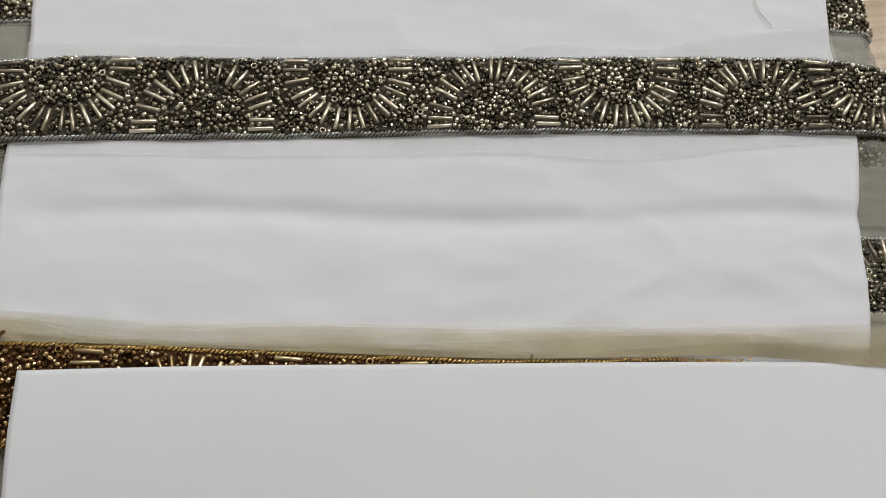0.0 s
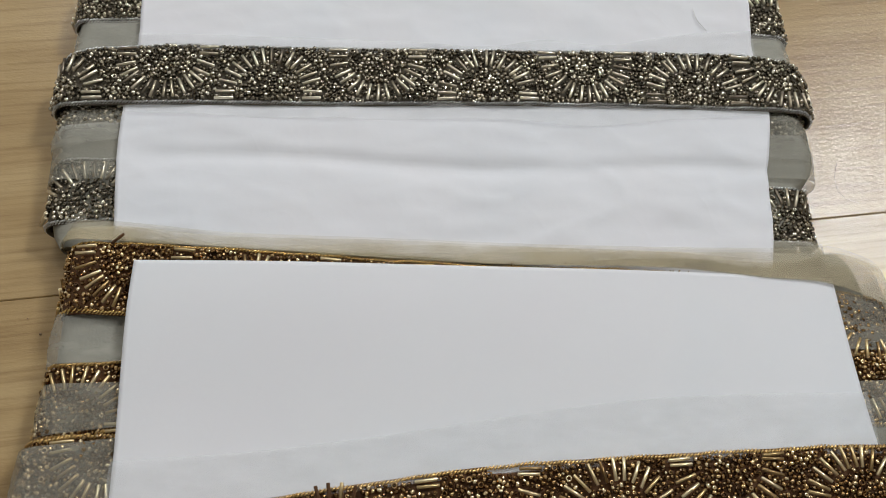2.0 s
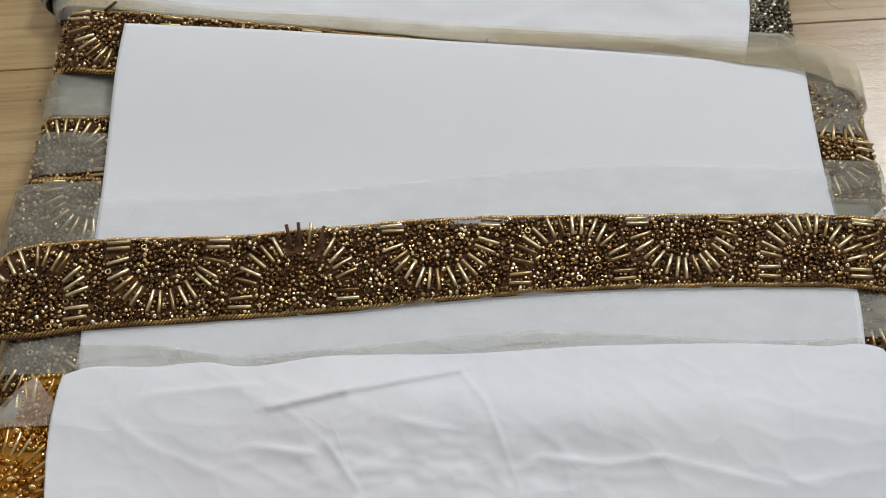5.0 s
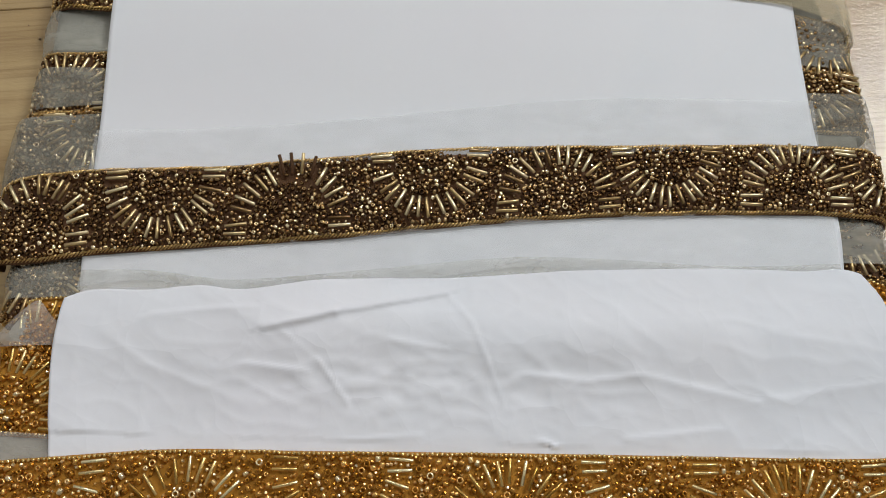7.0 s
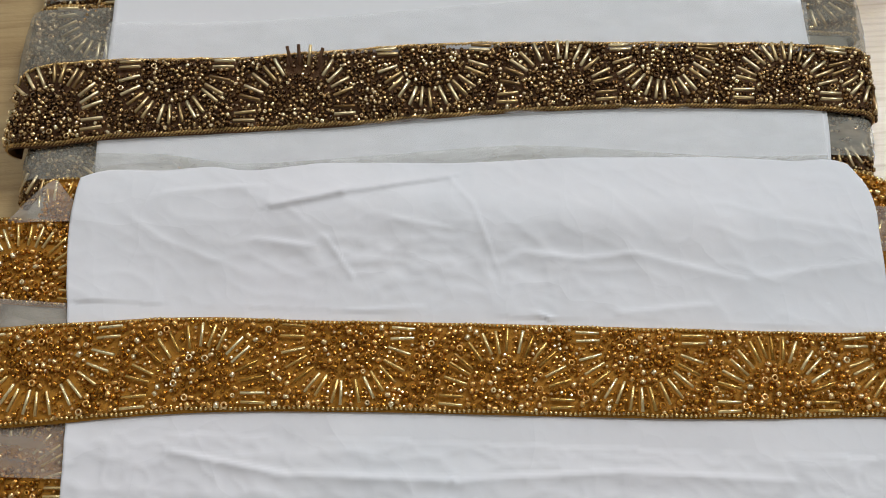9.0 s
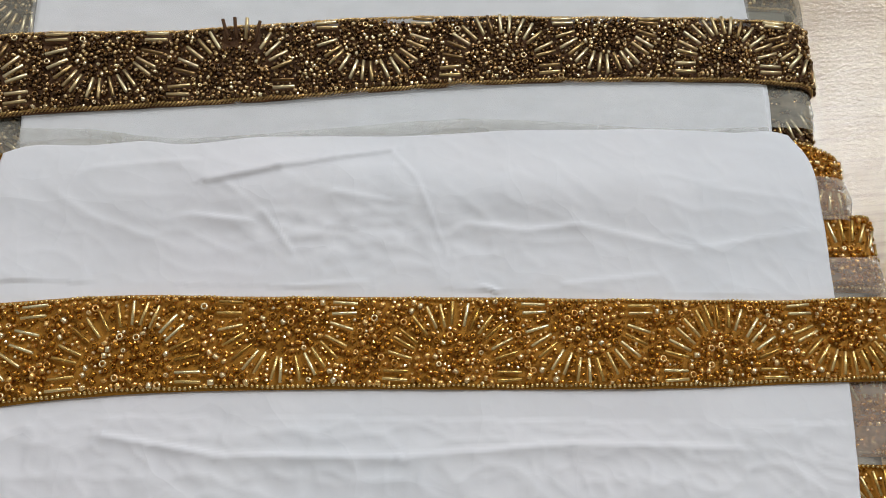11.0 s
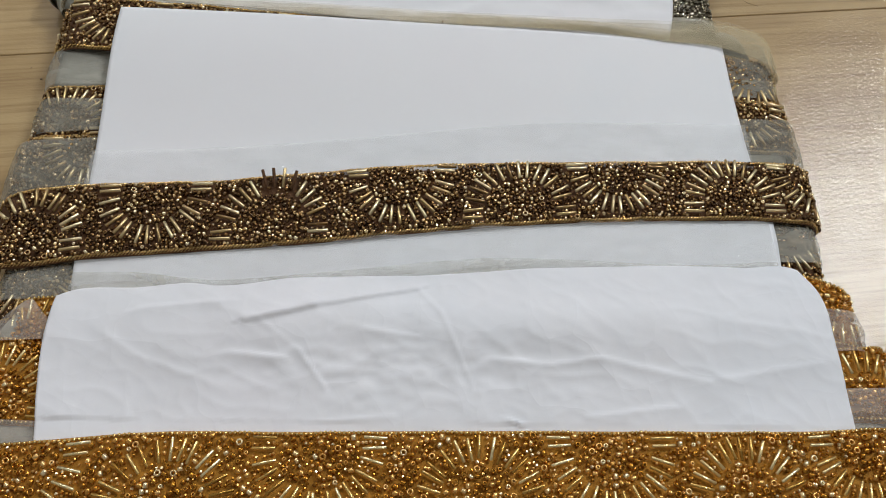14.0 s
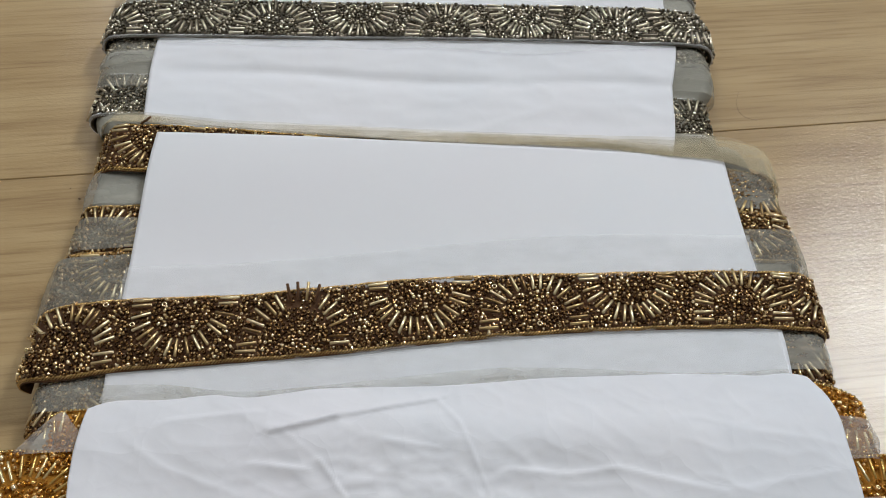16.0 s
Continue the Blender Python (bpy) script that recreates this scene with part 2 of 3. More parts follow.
SEED = lathe_x([(-0.60, 0.28), (-0.66, 0.45), (-0.50, 0.64), (0.50, 0.64), (0.66, 0.45), (0.60, 0.28)], 7)
RING = lathe_x([(-0.42, 0.52), (-0.50, 0.72), (-0.22, 0.95), (0.22, 0.95), (0.50, 0.72), (0.42, 0.52)], 10)
TINY = lathe_x([(-0.34, 0.16), (-0.34, 0.38), (0.0, 0.52), (0.34, 0.38), (0.34, 0.16)], 6)
BUGLE = lathe_x([(-2.98, 0.30), (-3.05, 0.44), (-2.98, 0.57), (2.98, 0.57), (3.05, 0.44), (2.98, 0.30)], 8)
STITCH = lathe_x([(-0.95, 0.02), (-0.75, 0.30), (0.0, 0.48), (0.75, 0.30), (0.95, 0.02)], 6)


def setting_of(lane, s, v, h, turn, upright=False, tip=0.0):
    p, t, l, n = lane.axes(s, v, h)
    ax = n if upright else (t * math.cos(turn) + l * math.sin(turn))
    if tip:
        ax = (ax + n * tip).normalized()
    side = (t if upright else n).cross(ax).normalized()
    up = ax.cross(side)
    m = Matrix((ax, side, up)).transposed().to_4x4()
    m.translation = p * MM
    return m


def joined(name, shapes, mat):
    """One mesh from (shape, pose, scale) triples."""
    vs, fs, off = [], [], 0
    for (verts, faces), m, k in shapes:
        r = np.array(m.to_3x3()) * k
        vs.append(verts @ r.T + np.array(m.translation))
        fs += [tuple(i + off for i in f) for f in faces]
        off += len(verts)
    return mesh_of(name, np.concatenate(vs), fs, mat, name != "tiny_beads")


class Picker:
    """Keeps dots apart."""

    def __init__(self, cell=2.0):
        self.cell, self.cells = cell, {}

    def free(self, x, y, r):
        i, j = int(x // self.cell), int(y // self.cell)
        for a in (i - 1, i, i + 1):
            for b in (j - 1, j, j + 1):
                for px, py, pr in self.cells.get((a, b), ()):
                    if (px - x) ** 2 + (py - y) ** 2 < (r + pr) ** 2:
                        return False
        return True

    def put(self, x, y, r):
        self.cells.setdefault((int(x // self.cell), int(y // self.cell)), []).append((x, y, r))


def bead_plan(lane, s0, s1, fans, rng, raised=(), bare=(), cords=0.9, gap=0.60, ringed=0.09, sparse=0.6, shift=0.0, dense=0.7):
    """Where bugles, seeds, rings and tiny beads lie: fans are (s, 1 for rays from the upper edge or -1 from the lower one, half span)."""
    pick = Picker()
    bugles, seeds, rings, tiny = [], [], [], []
    for fs, side, reach in fans:
        w = lane.width(fs)
        move = -shift * side
        rays = []
        for end in (0, math.pi):
            rays += [(reach * math.cos(end), (0.085 + move) * w, end), (reach * math.cos(end) * 0.99, (0.185 + move) * w, end)]
        count = 13
        for k in range(count):
            th = radians(17) + radians(146) * (k + rng.uniform(-0.16, 0.16)) / (count - 1)
            rays.append((reach * math.cos(th), (0.17 + move + 0.63 * math.sin(th)) * w, th))
        for x, d, turn in rays:
            x += fs + rng.uniform(-0.35, 0.35)
            d = max(1.75, d + rng.uniform(-0.3, 0.3))
            y = w - d if side > 0 else d
            turn = (-turn if side > 0 else turn) + rng.uniform(-0.07, 0.07)
            if not s0 + 1 < x < s1 - 1 or not 0.6 < y < w - 0.6 or not pick.free(x, y, 0.35):
                continue
            for q in (-1, -0.66, -0.33, 0, 0.33, 0.66, 1):
                pick.put(x + 2.9 * q * math.cos(turn), y + 2.9 * q * math.sin(turn), 0.6)
            bugles.append((x, y / w, turn))
    for lo, hi in raised:
        bugles = [(x, v + 0.07, t) if lo < x < hi and v > 0.6 else (x, v, t) for x, v, t in bugles]

    def ray_zone(x, y, w):
        for fs, side, reach in fans:
            d = ((w - y) if side > 0 else y) / w - 0.14 + shift * side
            if 0.80 < math.hypot((x - fs) / reach, d / 0.65) < 1.24:
                return True
        return False

    area = int((s1 - s0) * 24 * 4.5)
    for _ in range(int(area * dense)):
        x = rng.uniform(s0, s1)
        w = lane.width(x)
        y = rng.uniform(cords + 0.55, w - cords - 0.55)
        if any(((x - bx) / bw) ** 2 + ((y / w - bv) / bh) ** 2 < 1 for bx, bv, bw, bh in bare):
            continue
        if ray_zone(x, y, w) and rng.random() < sparse:
            continue
        if rng.random() < ringed and pick.free(x, y, 0.86):
            pick.put(x, y, 0.86)
            rings.append((x, y / w))
        elif pick.free(x, y, gap):
            pick.put(x, y, gap)
            seeds.append((x, y / w, rng.uniform(0, math.pi), rng.random() < 0.16))
    for _ in range(int(area * min(1.0, dense * dense * 4))):
        x = rng.uniform(s0, s1)
        w = lane.width(x)
        y = rng.uniform(cords + 0.4, w - cords - 0.4)
        if any(((x - bx) / bw) ** 2 + ((y / w - bv) / bh) ** 2 < 1 for bx, bv, bw, bh in bare):
            continue
        if pick.free(x, y, 0.42):
            pick.put(x, y, 0.42)
            tiny.append((x, y / w, rng.uniform(0, math.pi)))
    return bugles, seeds, rings, tiny


SHARED = {}


def shared(key, shape, mat):
    if (key, mat.name) not in SHARED:
        SHARED[(key, mat.name)] = mesh_of(key, *shape, mat)
    return SHARED[(key, mat.name)]


def cord_mesh(lane, s0, s1, v, look_of):
    """An edging of small round beads, or of short slanted stitches with a thinner second row outside."""
    shapes = []
    dotted = look_of.get("dotted", False)
    pitch = 1.22 if dotted else 1.0
    for k in range(int((s1 - s0) / pitch)):
        s = s0 + (k + 0.5) * pitch
        sway = 0.16 * math.sin(s * 0.23 + 9 * v) + 0.1 * math.sin(s * 0.61)
        at_v = v + sway / lane.width(s)
        if dotted:
            shapes.append((TINY, setting_of(lane, s, at_v, 0.75 + 0.1 * math.sin(k * 2.3), 0.3 * math.sin(k * 1.7)), 1.12))
        else:
            shapes.append((STITCH, setting_of(lane, s, at_v, 0.6 + 0.12 * math.sin(k * 2.3), radians(38) + 0.16 * math.sin(k * 1.7)), 0.78))
            out = 0.5 if v > 0.5 else -0.5
            shapes.append((STITCH, setting_of(lane, s + 0.4, at_v + out / lane.width(s), 0.15, radians(38)), 0.5))
    return joined("cord", shapes, look_of["cord"])


def beaded_band(parent, lane, s0, s1, fans, look_of, rng, singles, raised=(), bare=(), lift=0.5, v_hole=None, hide=None):
    """Backing, two cords, bugles, rings and seeds of a band under a parent."""
    verts, faces = sheet(lane, s0, s1, lambda s, v: 0.45 * lift, 1.5, 12)
    if v_hole:
        keep = []
        for f in faces:
            c = sum((verts[i] for i in f), Vector()) / 4 / MM
            w = lane.width(c.x)
            v = (c.y - float(lane.bottom(c.x))) / w
            if not any(((c.x - bx) / bw) ** 2 + ((v - bv) / bh) ** 2 < 0.8 for bx, bv, bw, bh in v_hole):
                keep.append(f)
        faces = keep
    back = part("backing", mesh_of("backing", verts, faces, look_of["base"]), parent, "dense net backing under the beads")
    solid = back.modifiers.new("thick", "SOLIDIFY")
    solid.thickness, solid.offset = 0.0005, -1
    part("cord", cord_mesh(lane, s0, s1, 0.975, look_of), parent, "twisted metallic edging cord")
    part("cord", cord_mesh(lane, s0, s1, 0.04, look_of), parent, "twisted metallic edging cord")
    bugles, seeds, rings, tiny = bead_plan(lane, s0, s1, fans, rng, raised, bare, gap=look_of.get("gap", 0.60), ringed=look_of.get("ringed", 0.07),
                                           sparse=look_of.get("sparse", 0.6), shift=look_of.get("shift", 0.0), dense=look_of.get("dense", 0.7))
    size = look_of.get("size", 1.0)
    if hide:
        bugles, seeds, rings, tiny = ([q for q in some if not hide(q[0], q[1])] for some in (bugles, seeds, rings, tiny))
    for x, v, turn in bugles:
        tip = 0.35 if any(lo < x < hi and v > 0.7 for lo, hi in raised) else rng.uniform(-0.05, 0.05)
        m = setting_of(lane, x, v, lift + 0.95 + abs(tip) * 2, turn, False, tip) @ Matrix.Rotation(rng.uniform(0, 1.05), 4, "X")
        # most raised bugles take the dark backing material, shade put into their colour
        shaded = any(lo < x < hi and v > 0.7 for lo, hi in raised) and x > -60 and rng.random() < 0.7
        slim = look_of.get("slim", 1.0)
        part("bugle_bead", shared("bugle_bead", BUGLE, look_of["base" if shaded else "bugle"]), parent, m=m @ Matrix.Diagonal((1, slim, slim, 1)))
    rest = []
    for k, (x, v) in enumerate(rings):
        m = setting_of(lane, x, v, lift + 0.55 + rng.uniform(0, 0.4), 0, True, rng.uniform(-0.2, 0.2))
        if singles and k < 120:
            part("ring_bead", shared("ring_bead", RING, look_of["seed"]), parent, m=m)
        else:
            rest.append((RING, m, 1.0))
    for k, (x, v, turn, up) in enumerate(seeds):
        m = setting_of(lane, x, v, lift + 0.6 + rng.uniform(-0.1, 0.5), turn, up, rng.uniform(-0.3, 0.3))
        if singles and abs(x - 10) < singles:
            part("seed_bead", shared("seed_bead", SEED, look_of["seed"]), parent, m=m @ Matrix.Scale(size, 4))
        else:
            rest.append((SEED, m, size * rng.uniform(0.86, 1.08)))
    if rest:
        part("seed_beads", joined("seed_beads", rest, look_of["seed"]), parent, "many small round glass beads", "stuff")
    if tiny:
        small = [(TINY, setting_of(lane, x, v, lift + 0.5, turn), rng.uniform(0.8, 1.1)) for x, v, turn in tiny]
        part("tiny_beads", joined("tiny_beads", small, look_of["seed"]), parent, "tiny filler beads sewn between the bugles", "stuff")

# ---- the room ----
# assumed room shell, never in view; it bounces the lamps and shows in beads
HALF_X, FAR_Y, NEAR_Y, ROOM_H = 1.5, 1.7, -1.9, 2.5


def slab(name, lo, hi, mat, label):
    return tagged(new(name, box_mesh(name, lo, hi, mat)), label, "wall", kind="structure")


def holed_wall(name, axis, pos, span, hole, label):
    """A wall 0.1 m thick with one opening for a lamp; axis 0 stands across x, 1 across y."""
    root = thing(name, (0, 0, 0), label, "wall", kind="structure")
    (a0, a1), (h0, h1, z0, z1) = span, hole
    for lo, hi in (((a0, 0), (h0, ROOM_H)), ((h1, 0), (a1, ROOM_H)), ((h0, 0), (h1, z0)), ((h0, z1), (h1, ROOM_H))):
        if axis == 0:
            me = box_mesh("wall_piece", (pos, lo[0], lo[1]), (pos + 0.1, hi[0], hi[1]), PLASTER)
        else:
            me = box_mesh("wall_piece", (lo[0], pos, lo[1]), (hi[0], pos + 0.1, hi[1]), PLASTER)
        part("wall_piece", me, root)
    return root


holed_wall("wall_east", 0, HALF_X, (NEAR_Y, FAR_Y), (0.70, 1.30, 1.72, 2.38), "plain plastered wall, out of view, with an opening for a lamp")
# the north opening is made up to hold the fill lamp
holed_wall("wall_north", 1, FAR_Y, (-HALF_X, HALF_X), (-0.92, -0.18, 1.33, 2.17), "plain plastered wall, out of view, with an opening for a lamp")


def window(name, axis, pos, hole):
    """A painted frame of four bars in a wall's opening."""
    root = thing(name, (0, 0, 0), "white painted window frame, added out of view in the wall", "window", kind="structure")
    a0, a1, z0, z1 = hole
    t = 0.018
    for p, q in (((a0, z0), (a0 + t, z1)), ((a1 - t, z0), (a1, z1)), ((a0 + t, z0), (a1 - t, z0 + t)), ((a0 + t, z1 - t), (a1 - t, z1))):
        lo, hi = ((pos, p[0], p[1]), (pos + 0.05, q[0], q[1])) if axis == 0 else ((p[0], pos, p[1]), (q[0], pos + 0.05, q[1]))
        part("frame_bar", box_mesh("frame_bar", lo, hi, FRAME_PAINT), root)


window("window_1", 0, HALF_X + 0.045, (0.70, 1.30, 1.72, 2.38))
# made-up frame round the fill lamp's opening
window("added_window", 1, FAR_Y + 0.045, (-0.92, -0.18, 1.33, 2.17))
slab("wall_west", (-HALF_X - 0.1, NEAR_Y, 0), (-HALF_X, FAR_Y, ROOM_H), PLASTER, "plain plastered wall, assumed out of view, closing the room")
slab("wall_south", (-HALF_X, NEAR_Y - 0.1, 0), (HALF_X, NEAR_Y, ROOM_H), PLASTER, "plain plastered wall, assumed out of view, closing the room")
tagged(new("ceiling", box_mesh("ceiling", (-HALF_X, NEAR_Y, ROOM_H), (HALF_X, FAR_Y, ROOM_H + 0.1), CEILING)), "plain white plastered ceiling, assumed out of view", "ceiling", kind="structure")

# ---- floor of oak laminate planks, laid at a slight angle ----
TURN = math.atan2(33.0, 290.0)
floor = tagged(new("floor", box_mesh("floor", (-HALF_X, NEAR_Y, -0.06), (HALF_X, FAR_Y, -0.012), DARK)), "light oak laminate floor with fine grain", "floor", kind="structure")
PLANK_W, PLANK_L = 0.19, 1.22
plank_mesh = box_mesh("plank", (0.0001, 0.0001, -0.011), (PLANK_L - 0.0001, PLANK_W - 0.0001, 0), OAK, 0.0003)
SEAM = Matrix.Translation((-0.133, 0.0232, 0)) @ Matrix.Rotation(TURN, 4, "Z")


def cut_plank(m):
    """A plank that meets a wall, cut off there; None if nothing is left inside."""
    bm = bmesh.new()
    bm.from_mesh(plank_mesh)
    bm.transform(m)
    for co, no in (((HALF_X, 0, 0), (1, 0, 0)), ((-HALF_X, 0, 0), (-1, 0, 0)), ((0, FAR_Y, 0), (0, 1, 0)), ((0, NEAR_Y, 0), (0, -1, 0))):
        cut = bmesh.ops.bisect_plane(bm, geom=bm.verts[:] + bm.edges[:] + bm.faces[:], plane_co=co, plane_no=no, clear_outer=True)
        edges = [e for e in cut["geom_cut"] if isinstance(e, bmesh.types.BMEdge)]
        if edges:
            bmesh.ops.edgeloop_fill(bm, edges=edges)
    if not bm.verts:
        bm.free()
        return None
    bm.transform(m.inverted())
    me = bpy.data.meshes.new("plank")
    bm.to_mesh(me)
    bm.free()
    me.materials.append(OAK)
    return me


for j in range(-13, 12):
    for i in range(-3, 3):
        x = i * PLANK_L + (0.47 * j) % PLANK_L - 0.2
        m = SEAM @ Matrix.Translation((x, j * PLANK_W, 0))
        ends = [m @ Vector((p, q, 0)) for p in (0, PLANK_L) for q in (0, PLANK_W)]
        if all(abs(c.x) < HALF_X and NEAR_Y < c.y < FAR_Y for c in ends):
            part("plank", plank_mesh, floor, m=m)
        else:
            me = cut_plank(m)
            if me:
                part("plank", me, floor, m=m)

# ---- bolts of trim: a wound board each ----


def board_mesh(left, right, y0, y1, height):
    """A pillow-edged board that carries the wound layers."""
    xl, xr = curve_through(left), curve_through(right)
    r, ring, rows = height / 2, 10, 40
    verts, faces = [], []
    prof = [(1, math.pi / 2 - math.pi * k / ring) for k in range(ring + 1)] + [(-1, -math.pi / 2 - math.pi * k / ring) for k in range(ring + 1)]
    n = len(prof)
    for j in range(rows + 1):
        y = y0 + (y1 - y0) * j / rows
        end = min(1.0, min(j, rows - j) / 2.0)
        rr = r * (0.55 + 0.45 * math.sqrt(end))
        for side, a in prof:
            x = (float(xr(y)) - r if side > 0 else float(xl(y)) + r) + rr * math.cos(a)
            verts.append(Vector((x, y, r + rr * math.sin(a))) * MM)
    for j in range(rows):
        for k in range(n):
            faces.append((j * n + k, j * n + (k + 1) % n, (j + 1) * n + (k + 1) % n, (j + 1) * n + k))
    faces += [tuple(range(n)), tuple(reversed(range(rows * n, rows * n + n)))]
    return mesh_of("board", verts, faces, WOUND)


def winding(bolt, side, edge, inner, top, bottom, look_of, fans=(), height=13.0, label="", seed=0):
    """One turn of beaded band showing at an end of a bolt; top and bottom are (at the edge, at the inner end)."""
    rng = random.Random(seed)
    r = 6.0
    if side < 0:
        lane = Lane(edge, 999, r, height, [(edge, top[0]), (inner, top[1])], [(edge, bottom[0]), (inner, bottom[1])], 0.25, seed)
        s0, s1 = edge + r - 2.2 * r, inner
    else:
        lane = Lane(-999, edge, r, height, [(inner, top[1]), (edge, top[0])], [(inner, bottom[1]), (edge, bottom[0])], 0.25, seed)
        s0, s1 = inner, edge - r + 2.2 * r
    w = part("winding", None, bolt, label)
    beaded_band(w, lane, s0, s1, fans, look_of, rng, 0, lift=0.25)
    return w


def netting(bolt, side, edge, inner, top, bottom, mat, height, label, seed=0, puff=0.6):
    """A fold of fine net drawn round an end of a bolt."""
    r = 7.0
    if len(top) > 2:
        lane = Lane(edge, 999, r, height, top, [(edge - 9, bottom[0]), (inner, bottom[1])], 0.1, seed)
        s0, s1 = edge + r - 2.3 * r, inner
    elif side < 0:
        lane = Lane(edge, 999, r, height, [(edge - 9, top[0]), (inner, top[1])], [(edge - 9, bottom[0]), (inner, bottom[1])], 0.1, seed)
        s0, s1 = edge + r - 2.3 * r, inner
    else:
        lane = Lane(-999, edge, r, height, [(inner, top[1]), (edge + 9, top[0])], [(inner, bottom[1]), (edge + 9, bottom[0])], 0.1, seed)
        s0, s1 = inner, edge - r + 2.3 * r

    def lift(s, v):
        inside = min(1.0, max(0.0, abs(s - inner) - 5.0) / 5.0)
        return inside * (puff * math.sin(math.pi * v) + 0.35 * wave(s * 0.4, v * 14, 3.0, seed + 5))
    verts, faces = sheet(lane, s0, s1, lift, 1.0, 14)
    ob = part("net_fold", mesh_of("net_fold", verts, faces, mat), bolt, label)
    return ob


GREY_NET = "sheer grey net wrapped round the end"

# silver bolt
silver = thing("trim_bolt", (0.0, 0.1, 0.0), "flat bolt wound with pewter-beaded net trim, ends showing", "trim bolt", "bolts of beaded trim")
part("board", board_mesh([(36, -117), (60, -119), (90, -121), (180, -122)], [(36, 119), (58, 121), (63, 125.5), (90, 127.5), (180, 128)], 37, 178, 12.6), silver, "grey stack of wound net layers")
winding(silver, -1, -123, -90, (142, 142), (120, 121), SILVER, [(-112, -1, 13.7)], 12.8, "pewter-beaded turn", 11)
winding(silver, 1, 129, 104, (142, 142), (119, 120), SILVER, [(122, -1, 13.7)], 12.8, "pewter-beaded turn", 12)
netting(silver, -1, -122, -96, (121, 122), (104, 104), NET, 13.2, GREY_NET, 13)
netting(silver, 1, 129, 110, (120, 121), (103, 104), NET, 13.2, GREY_NET, 14)
winding(silver, -1, -121, -92, (99, 100), (77, 78), SILVER, [(-112, -1, 13.7)], 12.7, "pewter-beaded turn under net", 15)
winding(silver, 1, 127, 106, (100, 100), (76, 77), SILVER, [(118, -1, 13.7)], 12.7, "pewter-beaded turn under net", 16)
netting(silver, -1, -122, -98.5, (76, 80), (68, 73), NET, 14.2, GREY_NET, 17, 1.0)
netting(silver, 1, 127, 108, (88, 89), (60, 61), NET_SHEER, 14.3, GREY_NET, 18, 1.4)
netting(silver, -1, -121.5, -97, (86, 87), (57, 59), NET_SHEER, 14.0, GREY_NET, 19, 0.4)
netting(silver, 1, 127.5, 108, (77, 78), (67, 69), NET, 14.0, GREY_NET, 20, 0.5)
winding(silver, -1, -119.5, -90, (66, 67), (43, 44), SILVER, [(-106, -1, 13.7)], 12.3, "pewter-beaded turn", 21)
winding(silver, 1, 122, 102, (58, 59), (37, 38), SILVER, [(114, -1, 13.7)], 12.3, "pewter-beaded turn", 22)
netting(silver, 1, 123, 101, (38, 38), (30, 29), NET, 14.2, "grey net wrapped round the end", 23, 0.4)
netting(silver, 1, 124, 101, (38, 38), (28, 27), NET_CREAM, 14.5, "cream net wrapped round the end", 24, 0.3)

# bronze bolt
bronze = thing("trim_bolt", (0.0, -0.02, 0.0), "flat bolt wound with bronze-beaded net trim, ends showing", "trim bolt", "bolts of beaded trim")
part("board", board_mesh([(-84, -101.5), (-60, -104), (-40, -108), (0, -109), (36, -110)], [(-84, 134), (-50, 138), (0, 138), (36, 132)], -82, 36, 12.3), bronze, "grey stack of wound net layers")
EDGE_KNOTS = [(-112, 36.6), (-92, 35.2), (-70, 33.9), (-45, 32.3), (-8, 29.9), (22, 28.4), (45, 28.3), (70, 27.9), (100, 26.6), (140, 18)]
rng_top = random.Random(31)
rise = curve_through([(-118, 2.0), (-104, 3.4), (-90, 4.0), (-20, 3.8), (30, 3.0), (60, 2.0), (100, 0.3), (140, 0.0)])
first_turn = Lane(-106.6, 139, 6.0, 12.5, EDGE_KNOTS, [(x, y - 22.6) for x, y in EDGE_KNOTS], 0.2, 3.0, rise)
turn_part = part("winding", None, bronze, "bronze-beaded turn running under the paper")
beaded_band(turn_part, first_turn, -115.6, 146, [(-121, -1, 13.7), (-88, 1, 13.7), (-53, -1, 13.7), (-18, 1, 13.7), (18, -1, 13.7), (54, 1, 13.7), (92, -1, 13.7), (128, 1, 13.7)], dict(BRONZE, cord=GOLD["cord"]), rng_top, 0, lift=0.25,
            hide=lambda x, v: -83 < x < 119 and v < (0.6 if x < 40 else 0.8))
CREAM_TOP = [(-111, 43.5), (-95, 42.8), (-66, 39.8), (-20, 38), (26, 36.2), (74, 35.2), (107, 35), (128, 34.5), (138, 29), (146, 22)]
for layer, drop in enumerate((0.0, 1.5, 2.8, 4.0, 5.2)):
    cream = Lane(-111, 141, 7.0, 15.2, [(x, y - drop * (1 + 0.5 * math.sin(x * 0.11 + layer))) for x, y in CREAM_TOP],
                 [(x, y - 0.1) for x, y in EDGE_KNOTS if x < 71] + [(100, 25.0), (122, 22.5), (132, 18.5), (141, 13)], 0.15, 4.0)
    verts, faces = sheet(cream, -117, 147, lambda s, v: 0.25 + 0.16 * layer + 0.55 * float(rise(s)) * (1 - v) + 0.2 * wave(s, v * 9, 6.0, 2.0), 1.5, 10)
    part("net_edge", mesh_of("net_edge", verts, faces, NET_CREAM), bronze, "cream net edge, yellowed in patches")
netting(bronze, -1, -111, -84, (15, 15), (-1, 0), NET, 14.4, GREY_NET, 32)
winding(bronze, -1, -110, -84, (-0.5, 0.5), (-22, -21), BRONZE, [(-101, -1, 13.7)], 12.5, "bronze-beaded turn half under net", 34)
